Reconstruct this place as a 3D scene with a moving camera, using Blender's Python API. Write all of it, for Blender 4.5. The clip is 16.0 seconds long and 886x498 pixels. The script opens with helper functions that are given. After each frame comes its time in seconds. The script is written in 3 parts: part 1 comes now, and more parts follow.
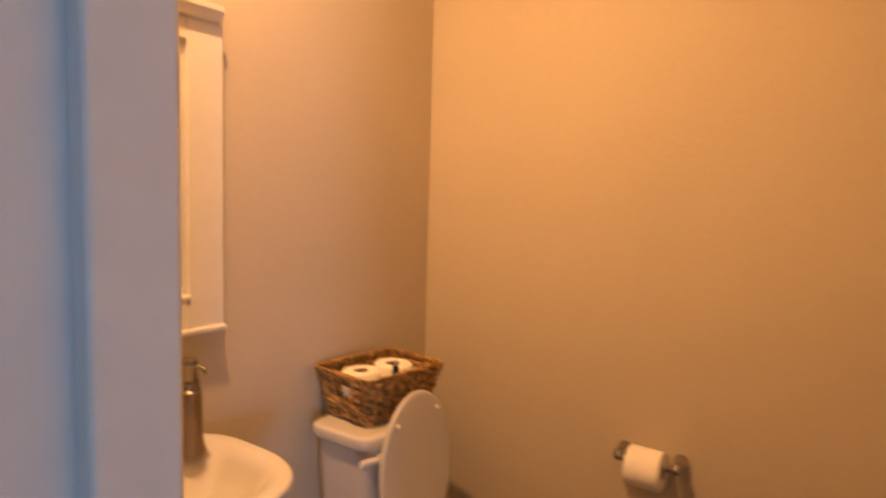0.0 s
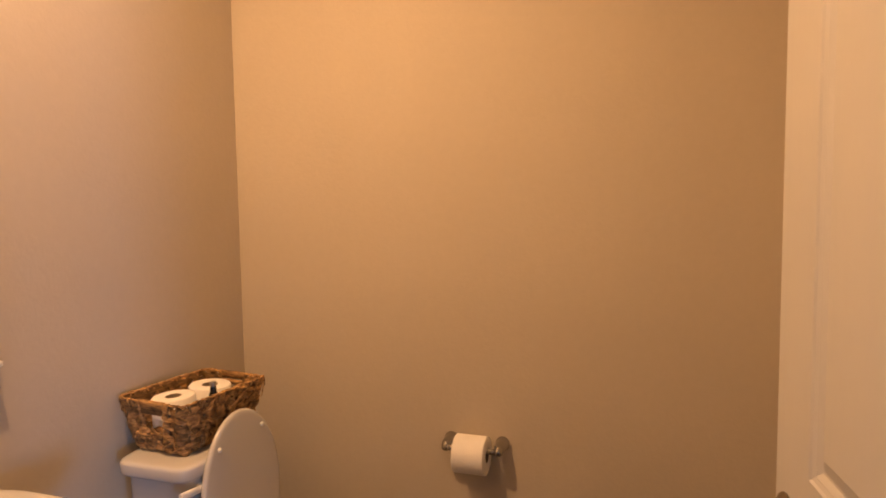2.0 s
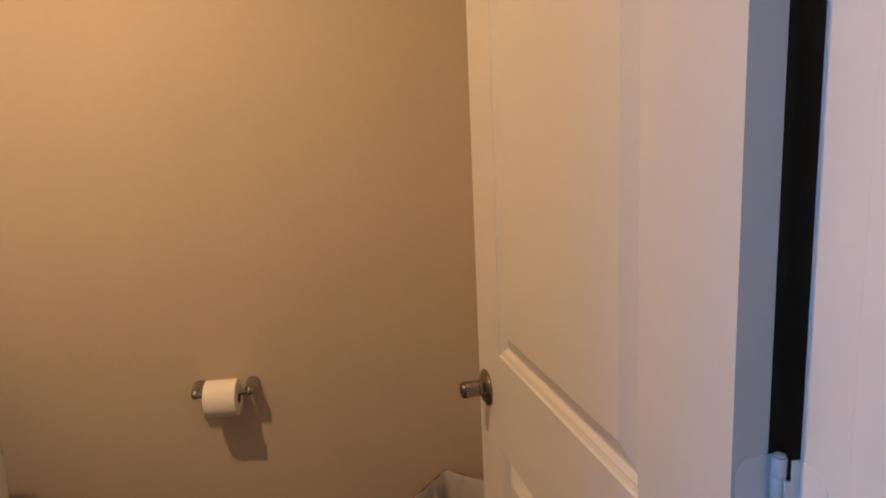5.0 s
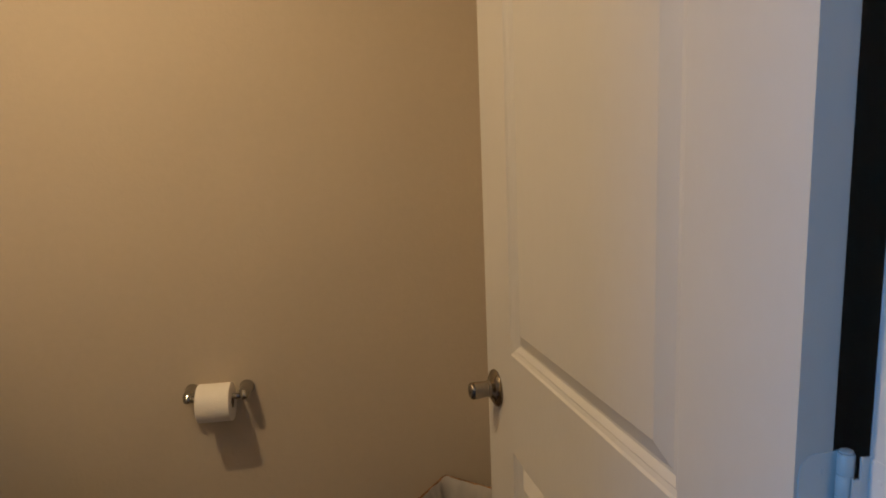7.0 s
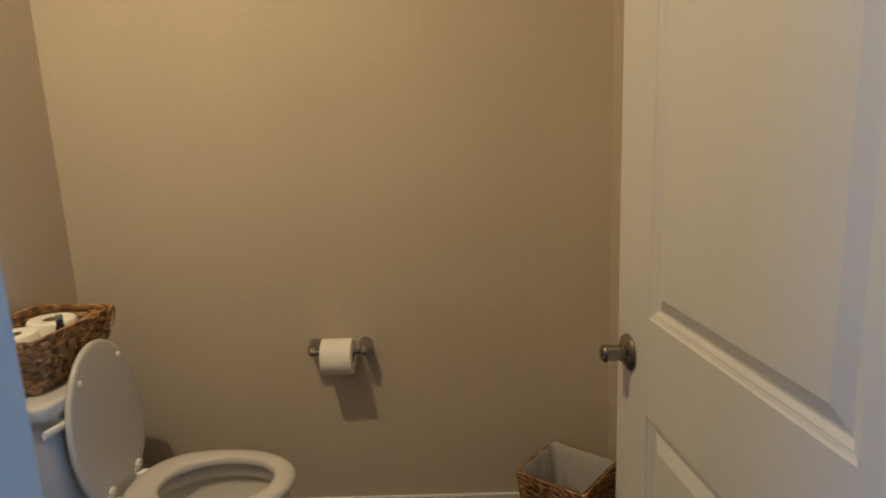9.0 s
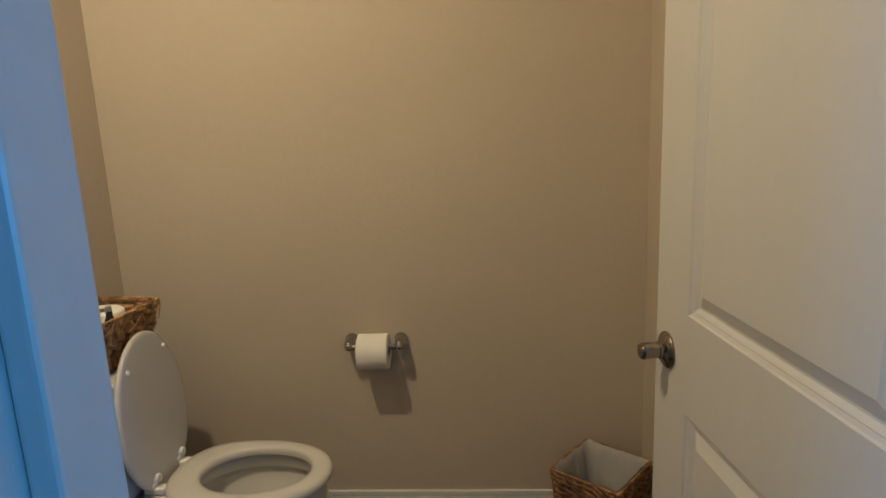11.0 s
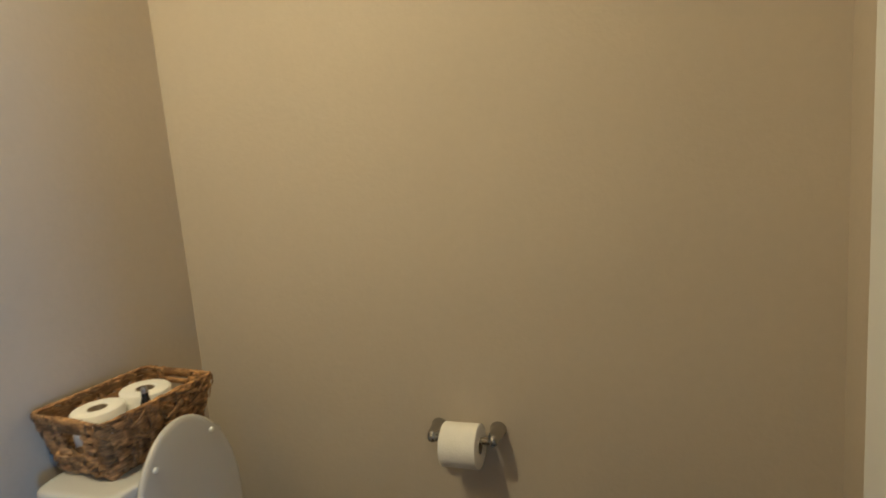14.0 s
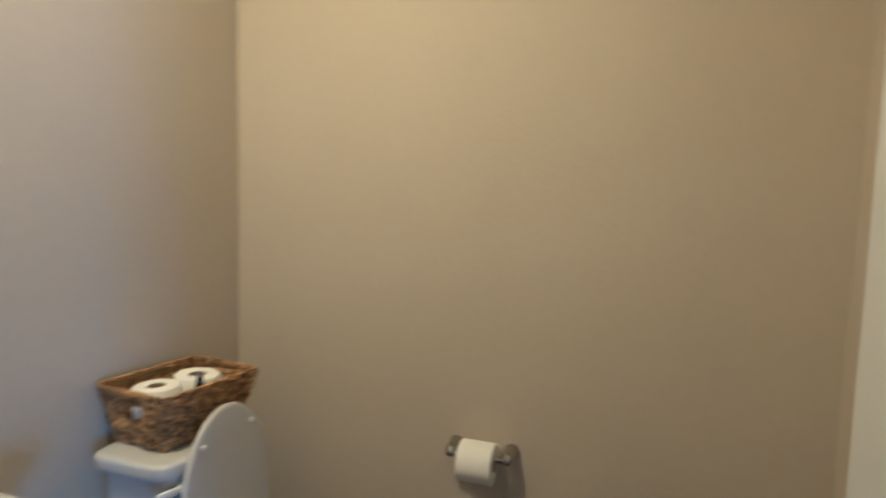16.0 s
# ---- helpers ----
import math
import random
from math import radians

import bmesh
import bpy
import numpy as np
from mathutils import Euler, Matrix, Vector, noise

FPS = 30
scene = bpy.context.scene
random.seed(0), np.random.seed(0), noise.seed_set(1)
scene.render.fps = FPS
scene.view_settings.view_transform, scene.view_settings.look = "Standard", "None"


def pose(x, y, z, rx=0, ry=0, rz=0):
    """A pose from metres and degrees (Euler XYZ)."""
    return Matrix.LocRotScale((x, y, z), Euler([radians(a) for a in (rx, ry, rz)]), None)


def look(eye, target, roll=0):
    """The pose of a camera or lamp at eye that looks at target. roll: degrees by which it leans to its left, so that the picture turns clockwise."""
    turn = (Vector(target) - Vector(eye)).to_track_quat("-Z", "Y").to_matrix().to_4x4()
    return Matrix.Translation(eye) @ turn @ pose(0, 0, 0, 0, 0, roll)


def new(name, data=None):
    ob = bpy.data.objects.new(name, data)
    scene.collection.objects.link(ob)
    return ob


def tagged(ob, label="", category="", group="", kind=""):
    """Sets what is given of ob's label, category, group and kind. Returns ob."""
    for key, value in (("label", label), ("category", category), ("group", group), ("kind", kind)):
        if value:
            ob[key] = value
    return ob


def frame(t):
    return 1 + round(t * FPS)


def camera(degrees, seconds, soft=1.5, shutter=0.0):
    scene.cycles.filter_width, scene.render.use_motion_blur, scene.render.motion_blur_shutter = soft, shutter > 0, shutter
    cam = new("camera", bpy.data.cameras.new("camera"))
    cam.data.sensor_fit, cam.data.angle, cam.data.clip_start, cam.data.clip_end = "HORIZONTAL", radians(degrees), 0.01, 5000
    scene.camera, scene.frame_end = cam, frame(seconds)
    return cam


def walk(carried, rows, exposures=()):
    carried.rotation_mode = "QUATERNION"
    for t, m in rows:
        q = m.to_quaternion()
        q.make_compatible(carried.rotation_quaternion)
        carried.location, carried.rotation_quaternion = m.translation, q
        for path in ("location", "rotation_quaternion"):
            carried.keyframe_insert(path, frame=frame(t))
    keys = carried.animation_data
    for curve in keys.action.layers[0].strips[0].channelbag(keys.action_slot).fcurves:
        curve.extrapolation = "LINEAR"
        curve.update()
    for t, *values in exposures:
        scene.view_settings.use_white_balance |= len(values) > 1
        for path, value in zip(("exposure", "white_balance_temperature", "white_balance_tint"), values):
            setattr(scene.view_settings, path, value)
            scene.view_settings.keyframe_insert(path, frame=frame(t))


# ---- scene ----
cam = camera(70.0, 16.0, 1.7, 0.4)
PATH = [
    (0, (1.354, -1.84, 1.396), (0.213, -0.208, 1.214), 1.6),
    (0.3, (1.323, -1.836, 1.477), (0.36, -0.12, 1.123), 6.2),
    (0.5, (1.351, -1.852, 1.377), (0.361, -0.123, 1.198), 0.2),
    (0.6, (1.331, -1.848, 1.416), (0.417, -0.08, 1.228), -0.3),
    (0.7, (1.323, -1.842, 1.436), (0.475, -0.042, 1.238), -0.7),
    (0.8, (1.314, -1.837, 1.431), (0.532, -0.008, 1.223), -0.2),
    (1, (1.355, -1.831, 1.373), (0.722, 0.057, 1.187), 0.4),
    (1.2, (1.346, -1.828, 1.367), (0.674, 0.044, 1.16), 0.4),
    (1.5, (1.329, -1.836, 1.38), (0.67, 0.04, 1.162), 0.9),
    (1.7, (1.348, -1.826, 1.377), (0.699, 0.053, 1.156), 0.3),
    (2, (1.355, -1.845, 1.379), (0.723, 0.047, 1.232), -0.8),
    (2.2, (1.364, -1.835, 1.38), (0.777, 0.07, 1.209), -0.5),
    (2.5, (1.357, -1.84, 1.396), (0.816, 0.068, 1.133), -1.5),
    (2.7, (1.356, -1.85, 1.384), (0.891, 0.075, 1.1), -1.8),
    (3, (1.35, -1.88, 1.384), (1.047, 0.084, 1.16), 0.6),
    (3.3, (1.369, -1.922, 1.384), (1.111, 0.044, 1.124), 1.8),
    (3.5, (1.368, -1.971, 1.398), (1.077, -0.011, 1.127), 1.7),
    (3.8, (1.364, -2.041, 1.42), (1.271, -0.084, 1.017), 0.5),
    (4, (1.395, -2.014, 1.409), (1.356, -0.047, 1.047), 0.4),
    (4.2, (1.369, -2.01, 1.408), (1.401, -0.038, 1.078), 0.3),
    (6.3, (1.358, -1.917, 1.357), (1.644, 0.022, 0.959), -3.7),
    (6.5, (1.352, -1.924, 1.356), (1.656, 0.014, 0.969), -2.8),
    (6.7, (1.327, -1.938, 1.374), (1.611, 0.003, 0.985), -3.2),
    (7, (1.325, -1.932, 1.364), (1.556, 0.027, 1.03), -2.4),
    (7.3, (1.284, -1.939, 1.379), (1.484, 0.026, 1.068), -2.0),
    (7.5, (1.267, -1.94, 1.379), (1.368, 0.038, 1.101), -2.0),
    (8, (1.267, -1.925, 1.359), (1.296, 0.043, 1.005), -2.9),
    (8.3, (1.266, -1.936, 1.354), (1.294, 0.034, 1.012), -3.4),
    (8.5, (1.255, -1.951, 1.354), (1.3, 0.012, 0.975), -2.6),
    (8.8, (1.248, -1.942, 1.348), (1.274, 0.017, 0.945), -2.0),
    (9, (1.229, -1.951, 1.347), (1.185, 0.007, 0.943), -2.3),
    (9.2, (1.222, -1.955, 1.343), (1.152, -0.001, 0.92), -1.9),
    (11.3, (1.21, -1.97, 1.347), (1.072, -0.016, 0.943), -2.5),
    (11.5, (1.216, -1.969, 1.346), (1.108, -0.013, 0.941), -2.7),
    (12, (1.219, -1.963, 1.344), (1.098, -0.01, 0.927), -2.8),
    (12.5, (1.23, -1.946, 1.331), (1.123, -0.006, 0.856), -3.6),
    (12.8, (1.24, -1.898, 1.355), (0.923, 0.017, 0.873), -2.8),
    (13, (1.242, -1.851, 1.379), (0.707, 0.022, 0.924), -1.4),
    (13.3, (1.281, -1.826, 1.379), (0.587, 0.012, 1.005), 2.7),
    (13.4, (1.279, -1.807, 1.394), (0.592, 0.023, 0.97), 2.3),
    (13.5, (1.304, -1.758, 1.397), (0.609, 0.062, 0.945), 1.4),
    (13.7, (1.309, -1.678, 1.343), (0.676, 0.193, 1.03), -0.4),
    (14, (1.334, -1.511, 1.385), (0.687, 0.354, 1.064), -4.7),
    (14.2, (1.248, -1.493, 1.352), (0.679, 0.402, 1.059), -3.9),
    (14.5, (1.202, -1.433, 1.366), (0.643, 0.456, 1.016), -3.3),
    (14.8, (1.205, -1.398, 1.358), (0.565, 0.474, 1.066), -0.9),
    (15, (1.197, -1.427, 1.365), (0.58, 0.446, 1.03), -1.7),
    (15.3, (1.232, -1.475, 1.352), (0.708, 0.425, 1.01), -1.8),
    (15.5, (1.264, -1.51, 1.366), (0.846, 0.408, 0.982), -1.8),
    (15.7, (1.265, -1.584, 1.356), (0.864, 0.355, 1.075), -2.2),
    (16, (1.298, -1.697, 1.372), (0.636, 0.18, 1.184), 1.6),
]
EXPOSURES = [
    (0.0, -0.24, 13600, 46), (0.5, -0.28, 12000, 45), (1.0, -0.32, 10100, 43), (2.0, -0.29, 9200, 38), (3.0, -0.29, 8500, 37), (4.2, -0.33, 7700, 35), (6.3, -0.67, 7100, 16),
    (7.0, -0.72, 6600, 12), (8.0, -0.70, 6350, 9), (9.0, -0.64, 5980, 5), (12.0, -0.55, 5520, 2), (13.5, -0.43, 5420, -1), (14.5, -0.47, 5550, -4), (16.0, -0.33, 4980, 0)]
walk(cam, [(t, look(eye, target, roll)) for t, eye, target, roll in PATH], EXPOSURES)

# ---------------------------------------------------------------- light
LAMP = (0.400, -1.205, 2.728)
world = bpy.data.worlds.new("sky")
scene.world = world
world.use_nodes = True
wn = world.node_tree.nodes
sky = wn.new("ShaderNodeTexSky")
sky.sky_type = "NISHITA"
sky.sun_disc = False
sky.sun_elevation = radians(35)
sky.sun_rotation = radians(200)
wn["Background"].inputs["Strength"].default_value = 0.08
world.node_tree.links.new(sky.outputs["Color"], wn["Background"].inputs["Color"])

# recessed ceiling downlight of the washroom
bulb_light = bpy.data.lights.new("downlight_lens", "SPOT")
bulb_light.spot_size, bulb_light.spot_blend = math.pi, 0.8
bulb_light.shadow_soft_size = 0.032
bulb_light.energy = 137
bulb_light.color = (1.0, 0.745, 0.42)
new("downlight_lens", bulb_light).matrix_world = pose(*LAMP)

# daylight in the openings of the hall
WIN_Y, WIN_Z = (-8.30, -6.75), (0.06, 2.10)
win_light = bpy.data.lights.new("window_daylight", "AREA")
win_light.shape, win_light.size, win_light.size_y = "RECTANGLE", WIN_Y[1] - WIN_Y[0] - 0.04, WIN_Z[1] - WIN_Z[0] - 0.04
win_light.energy = 425
win_light.color = (0.11, 0.44, 1.0)
new("window_daylight", win_light).matrix_world = look((9.06, sum(WIN_Y) / 2, sum(WIN_Z) / 2), (0, sum(WIN_Y) / 2, sum(WIN_Z) / 2))

west_light = bpy.data.lights.new("window_daylight_west", "AREA")
west_light.shape, west_light.size, west_light.size_y = "RECTANGLE", 1.16, 1.26
west_light.energy = 48
west_light.color = (0.13, 0.44, 1.0)
new("window_daylight_west", west_light).matrix_world = look((-0.86, -2.6, 1.5), (1.0, -2.6, 1.5))

# ---------------------------------------------------------------- materials


def material(name, color, rough=0.5, metal=0.0, vary=0.08, scale=6.0, bump=0.0, bump_scale=200.0, grain=0.0,
             grain_scale=60.0, coat=0.0, second=None, random_tone=0.0, stretch=(1, 1, 1), spec=0.5, sheen=0.0):
    """A principled material with two scales of variation and a fine relief, in object metres."""
    m = bpy.data.materials.new(name)
    m.use_nodes = True
    nt = m.node_tree
    b = nt.nodes["Principled BSDF"]
    b.inputs["Roughness"].default_value = rough
    b.inputs["Metallic"].default_value = metal
    b.inputs["Coat Weight"].default_value = coat
    b.inputs["Specular IOR Level"].default_value = spec
    b.inputs["Sheen Weight"].default_value = sheen
    tc = nt.nodes.new("ShaderNodeTexCoord")
    mp = nt.nodes.new("ShaderNodeMapping")
    mp.inputs["Scale"].default_value = stretch
    nt.links.new(tc.outputs["Object"], mp.inputs["Vector"])

    def noise_node(s, detail):
        n = nt.nodes.new("ShaderNodeTexNoise")
        n.inputs["Scale"].default_value = s
        n.inputs["Detail"].default_value = detail
        nt.links.new(mp.outputs["Vector"], n.inputs["Vector"])
        return n

    def mix(fac, a, bb, kind="MIX"):
        x = nt.nodes.new("ShaderNodeMix")
        x.data_type, x.blend_type = "RGBA", kind
        for sock, v in ((x.inputs[0], fac), (x.inputs[6], a), (x.inputs[7], bb)):
            if isinstance(v, bpy.types.NodeSocket):
                nt.links.new(v, sock)
            else:
                sock.default_value = v
        return x.outputs[2]

    c = (*color, 1)
    dark = (*(v * (1 - vary) for v in color), 1) if second is None else (*second, 1)
    lite = (*(min(1, v * (1 + vary)) for v in color), 1)
    n1 = noise_node(scale, 3)
    r1 = nt.nodes.new("ShaderNodeMapRange")
    r1.inputs["From Min"].default_value, r1.inputs["From Max"].default_value = 0.32, 0.68
    nt.links.new(n1.outputs["Fac"], r1.inputs["Value"])
    col = mix(r1.outputs["Result"], dark, lite if second is None else c)
    if grain:
        n2 = noise_node(grain_scale, 4)
        r2 = nt.nodes.new("ShaderNodeMapRange")
        r2.inputs["From Min"].default_value, r2.inputs["From Max"].default_value = 0.3, 0.7
        r2.inputs["To Min"].default_value, r2.inputs["To Max"].default_value = 1 - grain, 1 + grain
        nt.links.new(n2.outputs["Fac"], r2.inputs["Value"])
        cc = nt.nodes.new("ShaderNodeCombineColor")
        for i in range(3):
            nt.links.new(r2.outputs["Result"], cc.inputs[i])
        col = mix(1.0, col, cc.outputs["Color"], "MULTIPLY")
    if random_tone:
        oi = nt.nodes.new("ShaderNodeObjectInfo")
        r3 = nt.nodes.new("ShaderNodeMapRange")
        r3.inputs["To Min"].default_value, r3.inputs["To Max"].default_value = 1 - random_tone, 1 + random_tone
        nt.links.new(oi.outputs["Random"], r3.inputs["Value"])
        cc = nt.nodes.new("ShaderNodeCombineColor")
        for i in range(3):
            nt.links.new(r3.outputs["Result"], cc.inputs[i])
        col = mix(1.0, col, cc.outputs["Color"], "MULTIPLY")
    nt.links.new(col, b.inputs["Base Color"])
    if bump:
        n3 = noise_node(bump_scale, 2)
        bp = nt.nodes.new("ShaderNodeBump")
        bp.inputs["Strength"].default_value = bump
        bp.inputs["Distance"].default_value = 0.002
        nt.links.new(n3.outputs["Fac"], bp.inputs["Height"])
        nt.links.new(bp.outputs["Normal"], b.inputs["Normal"])
    return m


WALL = material("beige_orange_peel_paint", (0.56, 0.487, 0.395), 0.60, vary=0.02, scale=2.2, bump=0.40, bump_scale=78, grain=0.015, grain_scale=40, spec=0.35)
CEIL = material("white_ceiling_paint", (0.78, 0.77, 0.74), 0.8, vary=0.02, bump=0.4, bump_scale=140)
TRIM = material("white_semigloss_paint", (0.70, 0.69, 0.675), 0.34, vary=0.02, scale=5, bump=0.10, bump_scale=90, grain=0.02, grain_scale=30)
DOORP = material("white_moulded_door_paint", (0.62, 0.605, 0.58), 0.42, vary=0.02, scale=4, bump=0.12, bump_scale=120, grain=0.008, grain_scale=60, stretch=(1, 1, 0.4))
PLANK = material("brown_wood_look_plank", (0.15, 0.105, 0.075), 0.45, scale=3, second=(0.10, 0.07, 0.05), bump=0.2, bump_scale=60, grain=0.18, grain_scale=25, random_tone=0.18, stretch=(0.25, 3, 1))
CERAMIC = material("white_vitreous_china", (0.60, 0.588, 0.572), 0.09, vary=0.012, scale=3, coat=0.5)
SEATP = material("white_seat_plastic", (0.585, 0.568, 0.546), 0.19, vary=0.015, scale=4, bump=0.02, bump_scale=30)
RUBBER = material("white_plastic_fittings", (0.85, 0.85, 0.83), 0.35, vary=0.02)
CHROME = material("polished_chrome", (0.40, 0.39, 0.38), 0.08, metal=1.0, vary=0.03, scale=30)
NICKEL = material("worn_satin_nickel", (0.29, 0.255, 0.215), 0.16, metal=1.0, vary=0.10, scale=40, grain=0.06, grain_scale=200)
PAPER = material("soft_white_toilet_paper", (0.86, 0.83, 0.78), 0.95, vary=0.02, scale=20, bump=0.5, bump_scale=220, spec=0.1, sheen=0.2)
CARD = material("grey_brown_cardboard_core", (0.30, 0.23, 0.16), 0.9, vary=0.1)
REED = material("dried_water_hyacinth", (0.46, 0.262, 0.108), 0.62, scale=38, second=(0.21, 0.105, 0.043), bump=0.8, bump_scale=260, grain=0.46, grain_scale=80, random_tone=0.50, stretch=(0.7, 0.7, 2.6))
REED2 = material("dried_seagrass_cord", (0.34, 0.185, 0.078), 0.62, scale=26, second=(0.12, 0.055, 0.022), bump=0.8, bump_scale=260, grain=0.42, grain_scale=85, random_tone=0.32)
LINER = material("thin_white_bin_liner", (0.44, 0.425, 0.42), 0.42, vary=0.08, scale=14, bump=0.9, bump_scale=32)
BLACKP = material("black_glossy_plastic", (0.02, 0.02, 0.022), 0.25, vary=0.2)
AMBER = material("brown_bottle", (0.17, 0.10, 0.055), 0.2, vary=0.15, scale=20)
BRONZE = material("brushed_bronze_dispenser", (0.27, 0.20, 0.145), 0.32, metal=0.9, vary=0.08, scale=30)
HOSE = material("braided_steel_hose", (0.45, 0.45, 0.46), 0.35, metal=1.0, vary=0.15, scale=200)
MIRROR = material("mirror_silvering", (0.88, 0.90, 0.89), 0.015, metal=1.0, vary=0.0)
# ---------------------------------------------------------------- mesh helpers


def mesh_of(name, bm, mat, smooth=False, angle=40):
    bmesh.ops.recalc_face_normals(bm, faces=bm.faces)
    me = bpy.data.meshes.new(name)
    bm.to_mesh(me)
    bm.free()
    me.materials.append(mat)
    if smooth:
        for p in me.polygons:
            p.use_smooth = True
        me.set_sharp_from_angle(angle=radians(angle))
    return me


def part(name, bm, mat, parent=None, label="", smooth=False, angle=40):
    """Links a bmesh as one mesh object, under parent where there is one."""
    ob = new(name, mesh_of(name, bm, mat, smooth, angle))
    if parent is not None:
        ob.parent = parent
    return tagged(ob, label)


def thing(name, label, category, at=(0, 0, 0), rz=0.0, group="", kind=""):
    ob = new(name)
    ob.empty_display_size = 0.05
    ob.matrix_world = pose(*at, 0, 0, rz)
    return tagged(ob, label, category, group, kind)


def box(bm, x0, x1, y0, y1, z0, z1, bevel=0.0, seg=1):
    m = Matrix.Translation(((x0 + x1) / 2, (y0 + y1) / 2, (z0 + z1) / 2)) @ Matrix.Diagonal((abs(x1 - x0), abs(y1 - y0), abs(z1 - z0), 1))
    vs = bmesh.ops.create_cube(bm, size=1, matrix=m)["verts"]
    if bevel:
        es = list({e for v in vs for e in v.link_edges})
        bmesh.ops.bevel(bm, geom=es, offset=bevel, segments=seg, affect="EDGES", profile=0.5)
    return bm


def boxes(*dims, bevel=0.0, seg=1):
    bm = bmesh.new()
    for d in dims:
        box(bm, *d, bevel=bevel, seg=seg)
    return bm


def loft(rings, cap0=True, cap1=True, bm=None, around=True):
    """Skins closed rings of equal length."""
    bm = bm or bmesh.new()
    vs = [[bm.verts.new(p) for p in r] for r in rings]
    n = len(vs[0])
    for a, b in zip(vs, vs[1:]):
        for i in range(n if around else n - 1):
            j = (i + 1) % n
            bm.faces.new((a[i], a[j], b[j], b[i]))
    if cap0:
        bm.faces.new(vs[0][::-1])
    if cap1:
        bm.faces.new(vs[-1])
    return bm


def lathe(profile, n=28, axis="z", at=(0, 0, 0), bm=None, cap0=True, cap1=True):
    """Turns (radius, height) pairs about an axis."""
    rings = []
    for r, h in profile:
        ring = []
        for i in range(n):
            a = math.tau * i / n
            c, s = r * math.cos(a), r * math.sin(a)
            p = {"z": (c, s, h), "x": (h, c, s), "y": (s, h, c)}[axis]
            ring.append((p[0] + at[0], p[1] + at[1], p[2] + at[2]))
        rings.append(ring)
    return loft(rings, cap0, cap1, bm)


def tube(path, radius, sides=8, closed=False, flat=1.0, bm=None, up=(0, 0, 1)):
    """Sweeps a round or flattened section along a path; radius may be a list."""
    pts = [Vector(p) for p in path]
    n = len(pts)
    rings = []
    for i, p in enumerate(pts):
        a = pts[(i - 1) % n] if closed or i else pts[0]
        b = pts[(i + 1) % n] if closed or i < n - 1 else pts[-1]
        t = (b - a).normalized()
        side = t.cross(Vector(up))
        side = side.normalized() if side.length > 1e-5 else Vector((1, 0, 0))
        top = side.cross(t).normalized()
        r = radius[i] if isinstance(radius, (list, tuple)) else radius
        rings.append([p + side * (math.cos(math.tau * k / sides) * r * flat) + top * (math.sin(math.tau * k / sides) * r) for k in range(sides)])
    if closed:
        rings.append(rings[0])
        bm = loft(rings, False, False, bm)
        bmesh.ops.remove_doubles(bm, verts=bm.verts, dist=1e-6)
        return bm
    return loft(rings, True, True, bm)


def smooth_path(pts, per=6):
    """Catmull-Rom through the points."""
    P = [Vector(p) for p in pts]
    out = []
    for i in range(len(P) - 1):
        a, b, c, d = P[max(i - 1, 0)], P[i], P[i + 1], P[min(i + 2, len(P) - 1)]
        for k in range(per):
            t = k / per
            out.append(0.5 * (2 * b + (c - a) * t + (2 * a - 5 * b + 4 * c - d) * t * t + (3 * b - a - 3 * c + d) * t ** 3))
    out.append(P[-1])
    return out


def profile_run(profile, p0, p1, out):
    """Extrudes a (depth, height) section from p0 to p1; depth goes along out."""
    o = Vector(out)
    r0 = [Vector(p0) + o * d + Vector((0, 0, h)) for d, h in profile]
    r1 = [Vector(p1) + o * d + Vector((0, 0, h)) for d, h in profile]
    return loft([r0, r1])


# ---------------------------------------------------------------- the setting
RX = 1.711          # face of the wall behind the door
SY, HY = -1.522, -1.710   # doorway wall: its face in the washroom and in the hall
SL = -1.574         # the same face on the latch side of the doorway
CZ = 2.74
JL, JR = 0.938, 1.695     # faces of the two door jambs
DZ = 2.05

tagged(part("wall_west", boxes((-0.12, 0, SY - 0.15, 0.12, -0.02, CZ)), WALL), "beige painted wall with orange peel texture", "wall", kind="structure")
tagged(part("wall_north", boxes((0, RX, 0, 0.12, -0.02, CZ)), WALL), "beige painted wall with orange peel texture", "wall", kind="structure")
tagged(part("wall_east", boxes((RX, RX + 0.22, -1.30, 0.12, -0.02, CZ), (RX + 0.12, RX + 0.22, SY, -1.30, -0.02, CZ)), WALL), "beige painted wall behind the open door", "wall", kind="structure")
tagged(part("wall_south", boxes((0, JL - 0.018, HY, SL, -0.02, CZ), (JR + 0.018, 9.0, HY, SY - 0.004, -0.02, CZ), (JL - 0.018, JR + 0.018, HY, SY, DZ + 0.018, CZ)), WALL),
       "beige painted wall with the doorway to the hall", "wall", kind="structure")
tagged(part("ceiling", boxes((-0.12, RX + 0.22, SY, 0.12, CZ, CZ + 0.1)), CEIL), "white painted ceiling", "ceiling", kind="structure")
